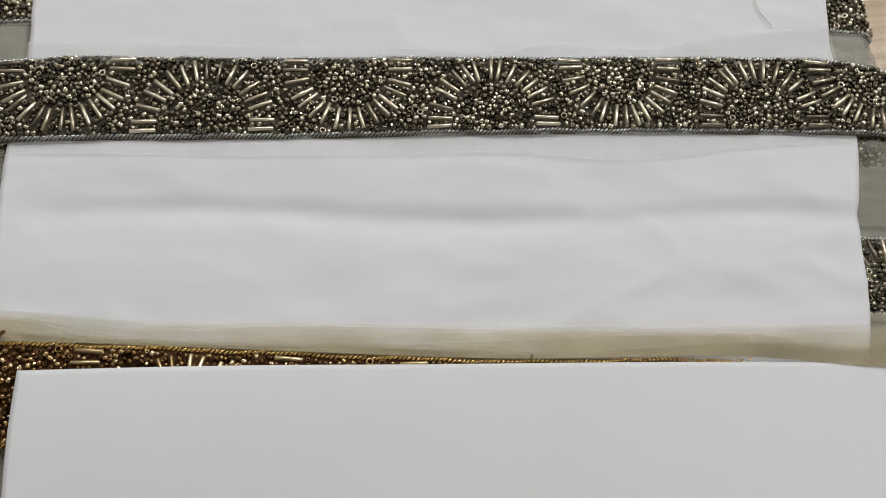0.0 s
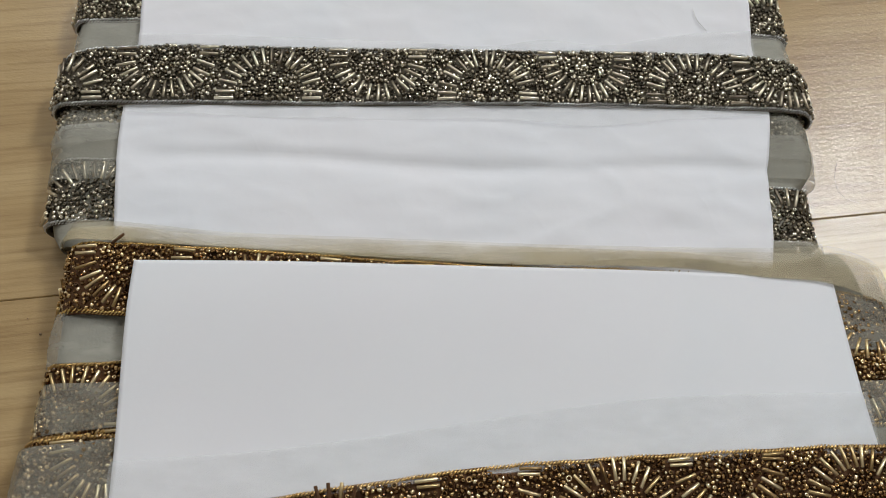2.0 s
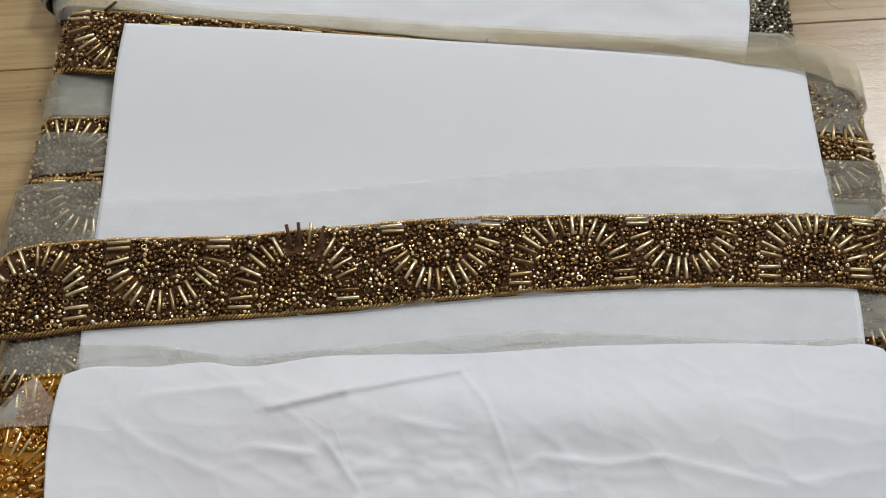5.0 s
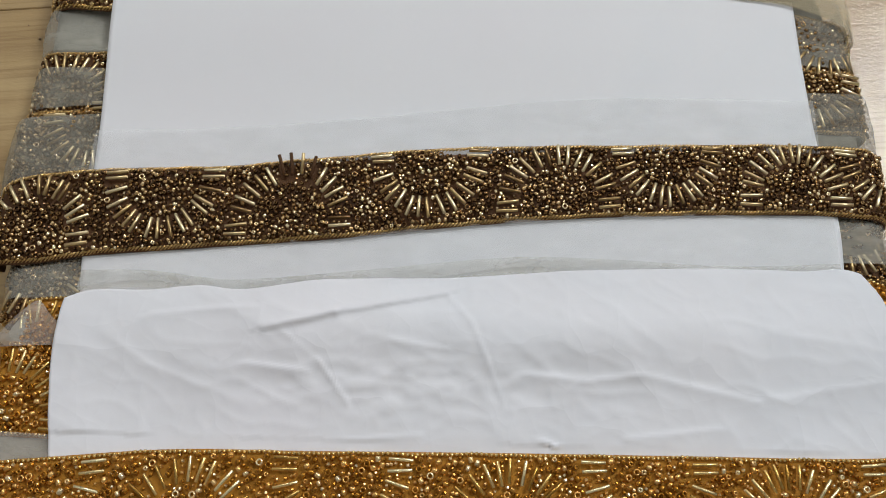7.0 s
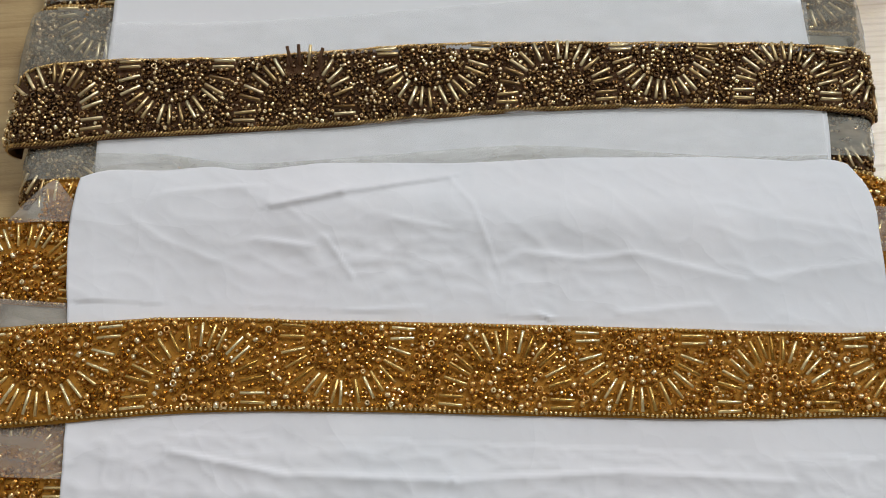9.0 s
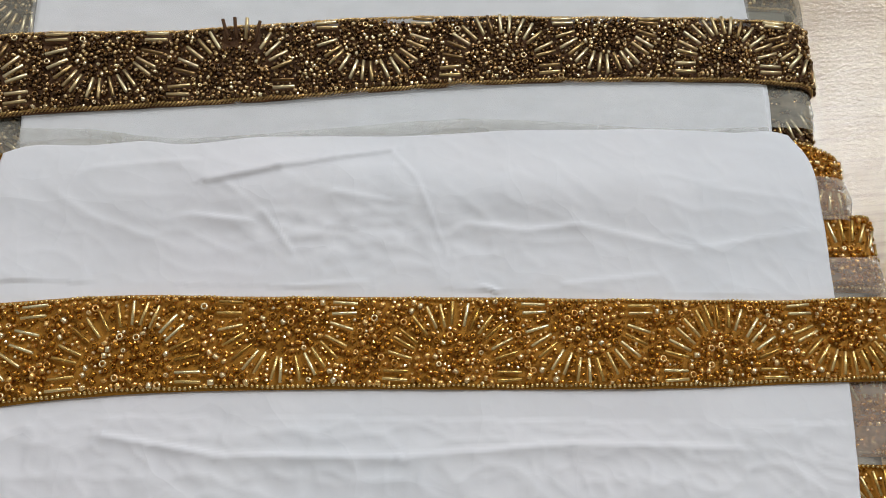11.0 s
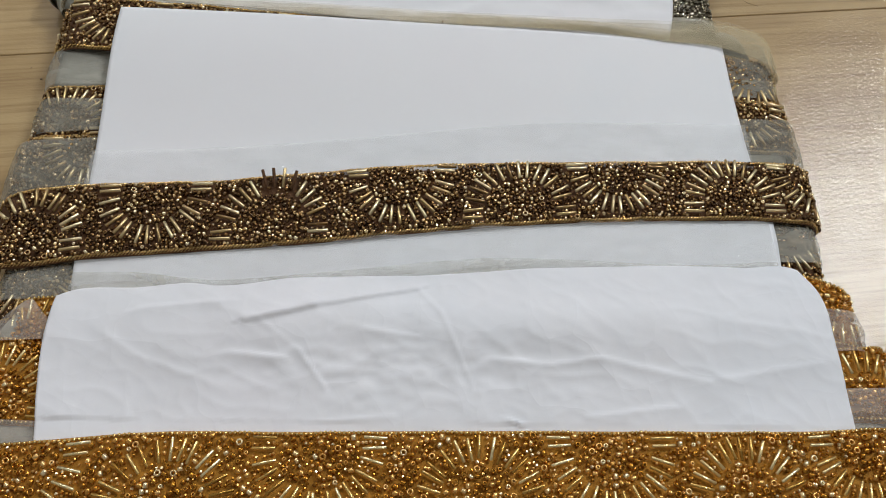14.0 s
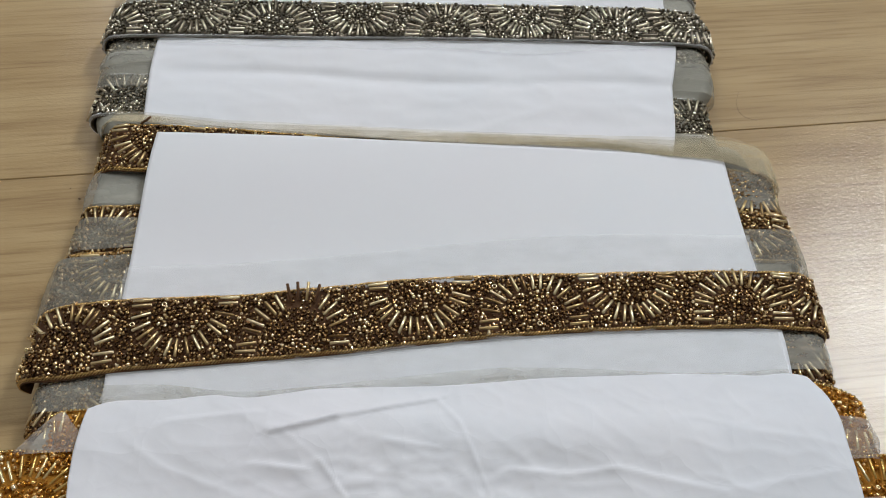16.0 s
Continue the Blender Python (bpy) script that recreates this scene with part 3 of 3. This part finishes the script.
netting(bronze, -1, -111, -84, (-6.6, -6), (-22, -18), NET_SHEER, 14.3, GREY_NET, 35)
winding(bronze, -1, -112, -84, (-22, -18), (-44, -40), BRONZE, [(-87, 1, 13.7)], 12.5, "bronze-beaded turn under net", 37)
netting(bronze, -1, -114, -84, (-25, -21), (-48, -44), NET_SHEER, 14.3, GREY_NET, 38)
winding(bronze, -1, -105.5, -80, (-64, -62), (-85, -84), BRONZE, [(-96, 1, 13.7)], 12.4, "bronze-beaded turn under net", 39)
netting(bronze, -1, -106.5, -80, (-66, -64), (-78.6, -77), NET, 14.3, GREY_NET, 40)
netting(bronze, 1, 140, 119, (28, 26), (2, 3), NET_SHEER, 13.9, GREY_NET, 41, 0.5)
winding(bronze, 1, 141, 121, (1.5, 2), (-20, -20), BRONZE, [(123, 1, 13.7)], 12.5, "bronze-beaded turn half under net", 42)
netting(bronze, 1, 143, 120, (-6.5, -7), (-30, -30), NET_SHEER, 14.3, GREY_NET, 43)
winding(bronze, 1, 140, 121, (-44, -44), (-66, -66), BRONZE, [(128, 1, 13.7)], 12.5, "bronze-beaded turn under net", 44)
netting(bronze, 1, 141.5, 120, (-46, -46), (-60.5, -61), NET, 14.3, GREY_NET, 45)

# gold bolt
gold = thing("trim_bolt", (0.02, -0.14, 0.0), "flat bolt wound with gold-beaded net trim, ends showing", "trim bolt", "bolts of beaded trim")
part("board", board_mesh([(-230, -100), (-150, -101), (-110, -105), (-74, -102)], [(-230, 143), (-150, 145), (-100, 148), (-80, 142), (-74, 138)], -230, -80, 15.8), gold, "grey stack of wound net layers")
winding(gold, -1, -98, -48, (-78.6, -75.4), (-98, -94), GOLD, [(-92, -1, 13.7)], 16.0, "gold-beaded turn half under net", 51)
netting(gold, -1, -106, -83, [(-115, -92), (-105, -91), (-101, -88), (-97, -83), (-92.4, -79.5), (-89, -83), (-83, -88)], (-93, -91), NET_PINK, 18.1, "sheer net corner folded over beads", 52)
winding(gold, -1, -110, -82, (-90, -90.5), (-114, -115), GOLD, [(-97, -1, 13.7)], 16.0, "gold-beaded turn", 53)
netting(gold, -1, -108, -80, (-113, -114), (-124, -124), NET_PINK, 18.3, "sheer net wrapped round the end", 54)
winding(gold, -1, -105, -76, (-143, -143), (-165, -164), GOLD, [(-92, -1, 13.7)], 16.0, "gold-beaded turn half under net", 55)
netting(gold, -1, -107, -76, (-142, -142), (-158, -158), NET_PINK, 18.2, "sheer net wrapped round the end", 56)
winding(gold, -1, -104, -76, (-166, -166), (-188, -188), GOLD, [(-92, -1, 13.7)], 16.0, "gold-beaded turn", 57)
winding(gold, 1, 144.5, 130, (-71, -66), (-90, -88), GOLD, [(138, 1, 13.7)], 16.0, "gold-beaded turn half under net", 58)
netting(gold, 1, 146, 131, (-79, -77.5), (-90, -91), NET_PINK, 18.2, "sheer net wrapped round the end", 59)
winding(gold, 1, 150.6, 131, (-88, -90), (-111, -111), GOLD, [(140, -1, 13.7)], 16.2, "gold-beaded turn half under net", 60)
netting(gold, 1, 151.5, 131, (-101, -102), (-117, -117), NET_PINK, 18.3, "sheer net wrapped round the end", 61)
winding(gold, 1, 149, 131, (-132, -132), (-154, -154), GOLD, [(141, -1, 13.7)], 16.0, "gold-beaded turn under net", 62)
netting(gold, 1, 150.5, 131, (-133, -133), (-156, -156), NET_PINK, 18.2, "sheer net wrapped round the end", 63)
winding(gold, 1, 149, 130, (-156, -156), (-178, -178), GOLD, [(141, -1, 13.7)], 16.0, "gold-beaded turn", 64)

# ---- paper sheets laid over the windings ----


def ridge(x, y, a, b, high, wide):
    """A crease from a to b: its height at (x, y)."""
    dx, dy = b[0] - a[0], b[1] - a[1]
    k = ((x - a[0]) * dx + (y - a[1]) * dy) / (dx * dx + dy * dy)
    k0 = min(1.0, max(0.0, k))
    d = math.hypot(x - a[0] - k0 * dx, y - a[1] - k0 * dy)
    side = dx * (y - a[1]) - dy * (x - a[0])
    w = wide * (0.32 if side > 0 else 1.0)
    taper = 0.35 + 0.65 * math.sin(math.pi * (0.15 + 0.7 * k0))
    return high * taper * math.exp(-((d / w) ** 1.25))


def crumple(x, y, size, seed):
    """Sharp folds of creased paper: 1 on a crease, falling off to its sides."""
    return max(0.0, 1 - 2.6 * abs(wave(x, y, size, seed))) ** 2


def paper_sheet(left, right, top, bottom, height, label, step=1.25, mat=PAPER):
    xl, xr, yt, yb = (curve_through(k) for k in (left, right, top, bottom))
    nu, nv = int(212 / step), int(abs(top[0][1] - bottom[0][1]) / step)
    verts, faces = [], []
    for j in range(nv + 1):
        for i in range(nu + 1):
            u, v = i / nu, j / nv
            x = -90 + 212 * u
            for _ in range(3):
                y = float(yb(x)) + (float(yt(x)) - float(yb(x))) * v
                x = float(xl(y)) + (float(xr(y)) - float(xl(y))) * u
            verts.append(Vector((x, y, height(x, y))) * MM)
    for j in range(nv):
        for i in range(nu):
            a = j * (nu + 1) + i
            faces.append((a, a + 1, a + nu + 2, a + nu + 1))
    ob = tagged(new("paper_sheet", mesh_of("paper_sheet", verts, faces, mat)), label, "paper", "papers over the bolts")
    solid = ob.modifiers.new("thick", "SOLIDIFY")
    solid.thickness, solid.offset = 0.00015, -1
    return ob


fold_a = curve_through([(-100, 65), (-69, 66.3), (-45, 65.6), (-21, 64), (9, 62), (45, 62.2), (80, 63.8), (109, 62.7)])
fold_b = curve_through([(-100, 79.5), (-54, 78.6), (12, 77.8), (60, 79), (112, 80)])


def height_a(x, y):
    d = y - float(fold_a(x))
    deep = (1.25 + 0.6 * wave(x, 0, 40, 3.3)) * min(1.0, max(0.05, (x + 101) / 16))
    z = 15.2 - deep * math.exp(-((d - 1.0) / (2.4 if d > 1 else 3.6)) ** 2)
    z += 0.25 * math.exp(-((y - float(fold_b(x))) / 3.0) ** 2)
    z -= 0.9 * min(1.0, max(0.0, (50 - y) / 12)) * 0.6
    return z + 0.5 * wave(x, y * 2.4, 26, 1.1) + 0.26 * wave(x, y * 2.2, 11, 4.0) + 0.35 * crumple(x, y * 1.6, 30, 3.0)


paper_sheet([(28, -95), (45, -97), (70, -99.6), (84, -100), (108, -98.6), (127, -100), (185, -101)],
            [(24, 102.5), (37, 105.5), (59, 108), (87, 113.7), (110, 112.6), (130, 115), (185, 116)],
            [(-101, 180), (116, 180)], [(-97, 37.5), (-60, 34.5), (0, 31.5), (40, 28), (70, 25.5), (105, 24.5)], height_a,
            "white paper sheet with soft horizontal folds on the silver bolt", 1.25, PAPER_FOLDED)


curl_b = curve_through([(-90, 6.0), (-5, 4.4), (60, 2.3), (121, -0.3)])


def height_b(x, y):
    k = min(1.0, max(0.0, (y + 30) / 57))
    return 15.1 + float(curl_b(x)) * k * k * (3 - 2 * k) + 0.25 * wave(x, y, 60, 7.7) + 0.08 * wave(x, y, 14, 2.0)


paper_sheet([(-80, -83), (-73, -84), (-40, -86), (-8, -87.2), (14, -87.4), (30, -87.0)],
            [(-70, 124.8), (-50, 125.8), (-26, 123.0), (-2, 121.9), (25, 121.6)],
            [(-89, 27.8), (-50, 27.9), (-5, 27.3), (62, 26.6), (121, 25.2)], [(-84, -82), (20, -80), (125, -74)], height_b,
            "smooth white paper sheet, flat and uncreased, on the bronze bolt")

CREASES = [((15.8, -74.5), (-13.4, -81.3), 1.15, 2.3), ((-13.4, -81.3), (-32, -86), 1.3, 2.2), ((15.8, -75), (22.1, -82.6), 0.45, 1.0), ((22.1, -82.6), (30.5, -103), 0.34, 1.0),
           ((-17.1, -93.6), (-9, -104.2), 0.5, 1.0), ((-62, -83), (-36, -80), 0.5, 2.0), ((-35, -95), (-20, -96.5), 0.7, 2.0), ((-3.6, -93.8), (12, -93), 0.25, 2.4),
           ((12, -99), (-12, -101), 0.15, 2.5), ((36, -95.7), (51, -97), 0.6, 2.4), ((51, -97), (66, -95), 0.5, 2.0), ((66, -95), (95, -101), 0.5, 2.6), ((95, -101), (128, -95), 0.3, 2.6),
           ((-10, -113.5), (9, -111.5), 0.35, 1.6), ((40, -112), (47, -115), 0.9, 1.3), ((-60, -96), (-40, -103), 0.25, 2.5), ((-30, -84), (-17, -94), 0.18, 1.5),
           ((62, -111), (85, -108), 0.4, 2.0), ((-70, -90), (-58, -97), 0.25, 2.0), ((100, -83), (126, -86), 0.3, 3.5), ((1, -88), (16, -90), 0.4, 1.6),
           ((-51, -150.5), (-23, -155), 1.1, 2.0), ((-23, -155), (19, -155), 1.2, 2.2), ((19, -155), (61, -151.6), 1.0, 2.0), ((61, -151.6), (103, -152.3), 0.8, 2.0)]


def height_c(x, y):
    z = 18.9 + 0.5 * wave(x, y * 1.6, 30, 9.1) + 0.16 * wave(x, y, 9, 5.0) + 0.16 * crumple(x, y * 1.7, 30, 1.0) + 0.16 * crumple(x + 0.4 * y, y * 1.5, 15, 2.0)
    z += sum(ridge(x, y, a, b, 1.1 * h, 0.9 * w) for a, b, h, w in CREASES)
    mid = math.exp(-((x - 12) / 44) ** 2 - ((y + 99) / 9) ** 2)
    z += mid * (0.2 * crumple(x + 0.3 * y, y * 1.4, 12, 11.0) + 0.4 * wave(x + 0.6 * y, y * 1.7, 6, 12.0) + 0.38 * wave(x - 0.5 * y, y * 1.5, 4.2, 14.0))
    z += 2.9 * math.exp(-((y + 85) / (10 if y > -85 else 13)) ** 2) * max(0.0, 1 - ((x - 24) / 112) ** 4)
    if y < -143:
        k = min(1.0, (-143 - y) / 6)
        z += k * (0.3 * crumple(x, y * 1.8, 17, 6.0) + 0.2 * crumple(x + 0.5 * y, y * 1.4, 8, 7.0) + 0.25 * wave(x, y, 5, 3.0))
    if -146 < y < -113.5:
        z = min(z, 18.9 + 0.2 * wave(x, y, 25, 4.4))
    near = max(0.0, (y + 84) / 14)
    lifted = math.exp(-((x + 34) / 15) ** 2)
    return z + 1.2 * lifted * min(1.0, near) - 1.3 * near * near * (0.6 + 0.4 * wave(x, 0, 35, 2.2)) * (1 - lifted)


paper_sheet([(-205, -76), (-160, -76.5), (-143, -78.4), (-118, -82.5), (-90, -86.3), (-78, -85.4), (-70, -83)],
            [(-205, 132), (-160, 132.5), (-138, 134), (-113, 133.8), (-90, 134), (-72, 132.5), (-64, 128)],
            [(-86, -79), (-82, -77.3), (-64, -76), (-48, -74.6), (-42, -75.4), (-18, -71.7), (16, -70), (47, -67), (82, -65), (112, -64.7), (128, -64.8), (134, -68.5)], [(-77, -205), (132, -205)], height_c,
            "crumpled white paper sheet with sharp creases on the gold bolt", 0.62, PAPER_CREASED)

# ---- the last turn of trim over each paper ----


def last_turn(lane, s0, s1, fans, look_of, seed, label, raised=(), bare=(), nets=(), singles=17.0):
    root = thing("beaded_trim", (0.0, float(lane.bottom(0)) * MM, 0.016), label, "beaded trim", "last turns of beaded trim")
    beaded_band(root, lane, s0, s1, fans, look_of, random.Random(seed), singles, raised, bare, v_hole=bare)
    for top, bottom, mat in nets:
        strip = Lane(lane.left, lane.right, lane.radius, lane.height, top, bottom, 0.3, seed + 0.5)
        verts, faces = sheet(strip, top[0][0], top[-1][0], lambda s, v: 0.12 + 0.25 * wave(s, v * 8, 5.0, seed) + max(0.0, 0.25 - v) * 5 * max(0.0, 0.2 + wave(s, 0, 22, seed + 3)), 1.5, 12)
        part("net_border", mesh_of("net_border", verts, faces, mat), root, "sheer net border lying on the paper")
    return root


silver_lane = Lane(-123.3, 130, 7.4, 15.9, [(-130, 99), (-124, 102.5), (-117, 105.2), (-97, 108.2), (-49, 108.7), (6, 109.1), (53, 109.4), (86, 109.5), (116, 108.1), (124, 106.2), (131, 101), (140, 97)],
                   [(-125, 83.6), (-115, 83.9), (-94, 84.7), (-35, 85.2), (5, 86), (50, 86.4), (83, 86.1), (117, 85.4), (131, 84.5), (140, 84)], 0.3, 1.0)
last_turn(silver_lane, -132, 138, [(-123, -1, 13.3), (-87.7, 1, 13.4), (-53.7, -1, 14.0), (-18.3, 1, 13.4), (17.6, -1, 13.7), (51.9, 1, 13.1), (88.4, -1, 14.3), (120.3, 1, 14.0)], SILVER, 71,
          "pewter and silver bead trim with fan pattern across white paper",
          nets=[([(-99, 113.4), (-73, 113.2), (-39, 112.7), (-4, 111.9), (22, 111), (37, 114.1), (59, 112.2), (88, 117.8), (113, 120)],
                 [(-99, 106), (0, 107), (113, 107)], NET_THIN),
                ([(-99, 86), (0, 87), (113, 86.5)], [(-99, 81.6), (-70, 80.7), (-21, 80.1), (29, 80.3), (47, 78.5), (82, 81.7), (113, 84)], NET_THIN)])

bronze_lane = Lane(-111.8, 141.4, 7.4, 15.9, [(-121, -53), (-114, -48), (-106, -44), (-86, -40.4), (-49, -38.0), (-20, -34.2), (14, -30.2), (48, -28.3), (88, -26.6), (128, -25.8), (143, -26.8)],
                   [(-120, -68), (-112, -69), (-104, -69.3), (-84, -66.2), (-49, -62.4), (-16, -58.9), (20, -54), (52, -50.6), (84, -48.7), (103, -47.9), (128, -47.8), (143, -49)], 0.4, 2.0)
last_turn(bronze_lane, -120, 149, [(-131, 1, 13.6), (-99.7, -1, 13.5), (-64.7, 1, 13.6), (-29.3, -1, 14.2), (9.9, 1, 13.8), (46.1, -1, 14.3), (77.7, 1, 13.0), (113.7, -1, 13.0), (142.1, 1, 13.0)], BRONZE_TURN, 72,
          "bronze bead trim with fan pattern across white paper, few bugles raised",
          raised=[(-34, -22), (-102.5, -100)], bare=[(20, 0.97, 8.5, 0.09)],
          nets=[([(-87, -27.8), (-54, -25.9), (-18, -22.1), (20, -16.7), (59, -12.2), (90, -11), (123, -10.7)], [(-87, -41), (-20, -36), (14, -32.5), (48, -30.5), (123, -28)], NET_THIN),
                ([(-84, -65.5), (-16, -58), (20, -53), (52, -49.6), (124, -46.5)], [(-84, -75), (-67, -72.5), (-44, -75), (-18, -72), (17, -68.4), (32, -66), (62, -65.5), (90, -66), (124, -64)], NET_THIN),
                ([(-84, -70), (-67, -69.5), (-44, -71.5), (-18, -69), (17, -64.5), (32, -62.8), (62, -62.5), (90, -63.5), (124, -61.8)], [(-84, -76), (-67, -74.5), (-44, -77), (-18, -74), (17, -70), (32, -68), (62, -67.5), (90, -67), (124, -65)], NET)])

gold_lane = Lane(-108, 151.2, 7.6, 19.4, [(-108, -122.5), (-98, -121.2), (-77, -119), (-55, -117), (-16, -116.3), (31, -115.5), (79, -115), (121, -114.4), (147, -113), (153, -113)],
                 [(-108, -148), (-93, -146.4), (-80, -144.9), (-66, -143), (-48, -141.2), (-5, -139.4), (42, -138.8), (92, -137.8), (127, -136), (153, -135)], 0.35, 3.0)
last_turn(gold_lane, -116, 161, [(-120, -1, 14.0), (-84.8, 1, 14.7), (-46.9, -1, 14.8), (-9.2, 1, 14.2), (31.9, -1, 14.0), (66.4, 1, 13.9), (101.1, -1, 12.7), (135.5, 1, 13.1)], GOLD, 73,
          "golden amber bead trim with fan pattern across crumpled paper")

# ---- small things ----


def strand(name, points, thick, mat, label, category):
    data = bpy.data.curves.new(name, "CURVE")
    data.dimensions, data.bevel_depth, data.bevel_resolution = "3D", thick, 1
    sp = data.splines.new("BEZIER")
    sp.bezier_points.add(len(points) - 1)
    for bp, p in zip(sp.bezier_points, points):
        bp.co = Vector(p) * MM
        bp.handle_left_type = bp.handle_right_type = "AUTO"
    data.materials.append(mat)
    return tagged(new(name, data), label, category)


strand("hair_strand", [(143, 76, 0.1), (140.5, 68, 0.1), (142, 62, 0.1), (147, 59.5, 0.1)], 0.00005, HAIR, "thin dark hair curled on the oak floor", "hair")
# the thread's solid white stands in for a glint along clear plastic
strand("thread", [(94.0, 130, 15.7), (94.6, 124.5, 16.0), (96, 122, 15.9), (97.4, 120, 15.7)], 0.00014, FRAME_PAINT, "short clear thread curled on the paper, its glint given as solid white", "thread")
for x, y, k in ((-118.4, 12.6, 0.7), (-123, 17.5, 0.4)):
    bm = bmesh.new()
    bmesh.ops.create_icosphere(bm, subdivisions=2, radius=0.0006 * k)
    for v in bm.verts:
        v.co *= 1 + 0.3 * noise.noise(v.co * 1500)
        v.co.z *= 0.6
    me = bpy.data.meshes.new("crumb")
    bm.to_mesh(me)
    bm.free()
    me.materials.append(HAIR)
    ob = tagged(new("crumb", me), "tiny dark crumb lying on the oak floor", "crumb")
    ob.location = (x * MM, y * MM, 0.0003)
loose = random.Random(5)
for x, y, z, turn, tip, size in ((-93.5, 35.6, 18.6, 0.65, 0.25, 0.75), (22.2, 28.6, 17.6, 1.3, 0.8, 0.28)):
    m = Matrix.Translation(Vector((x, y, z)) * MM) @ Matrix.Rotation(turn, 4, "Z") @ Matrix.Rotation(-tip, 4, "Y") @ Matrix.Scale(size, 4)
    ob = tagged(new("bugle_bead", shared("bugle_bead", BUGLE, BRONZE["base"])), "loose dark bugle bead sticking up from the net edge", "bead")
    ob.matrix_world = m
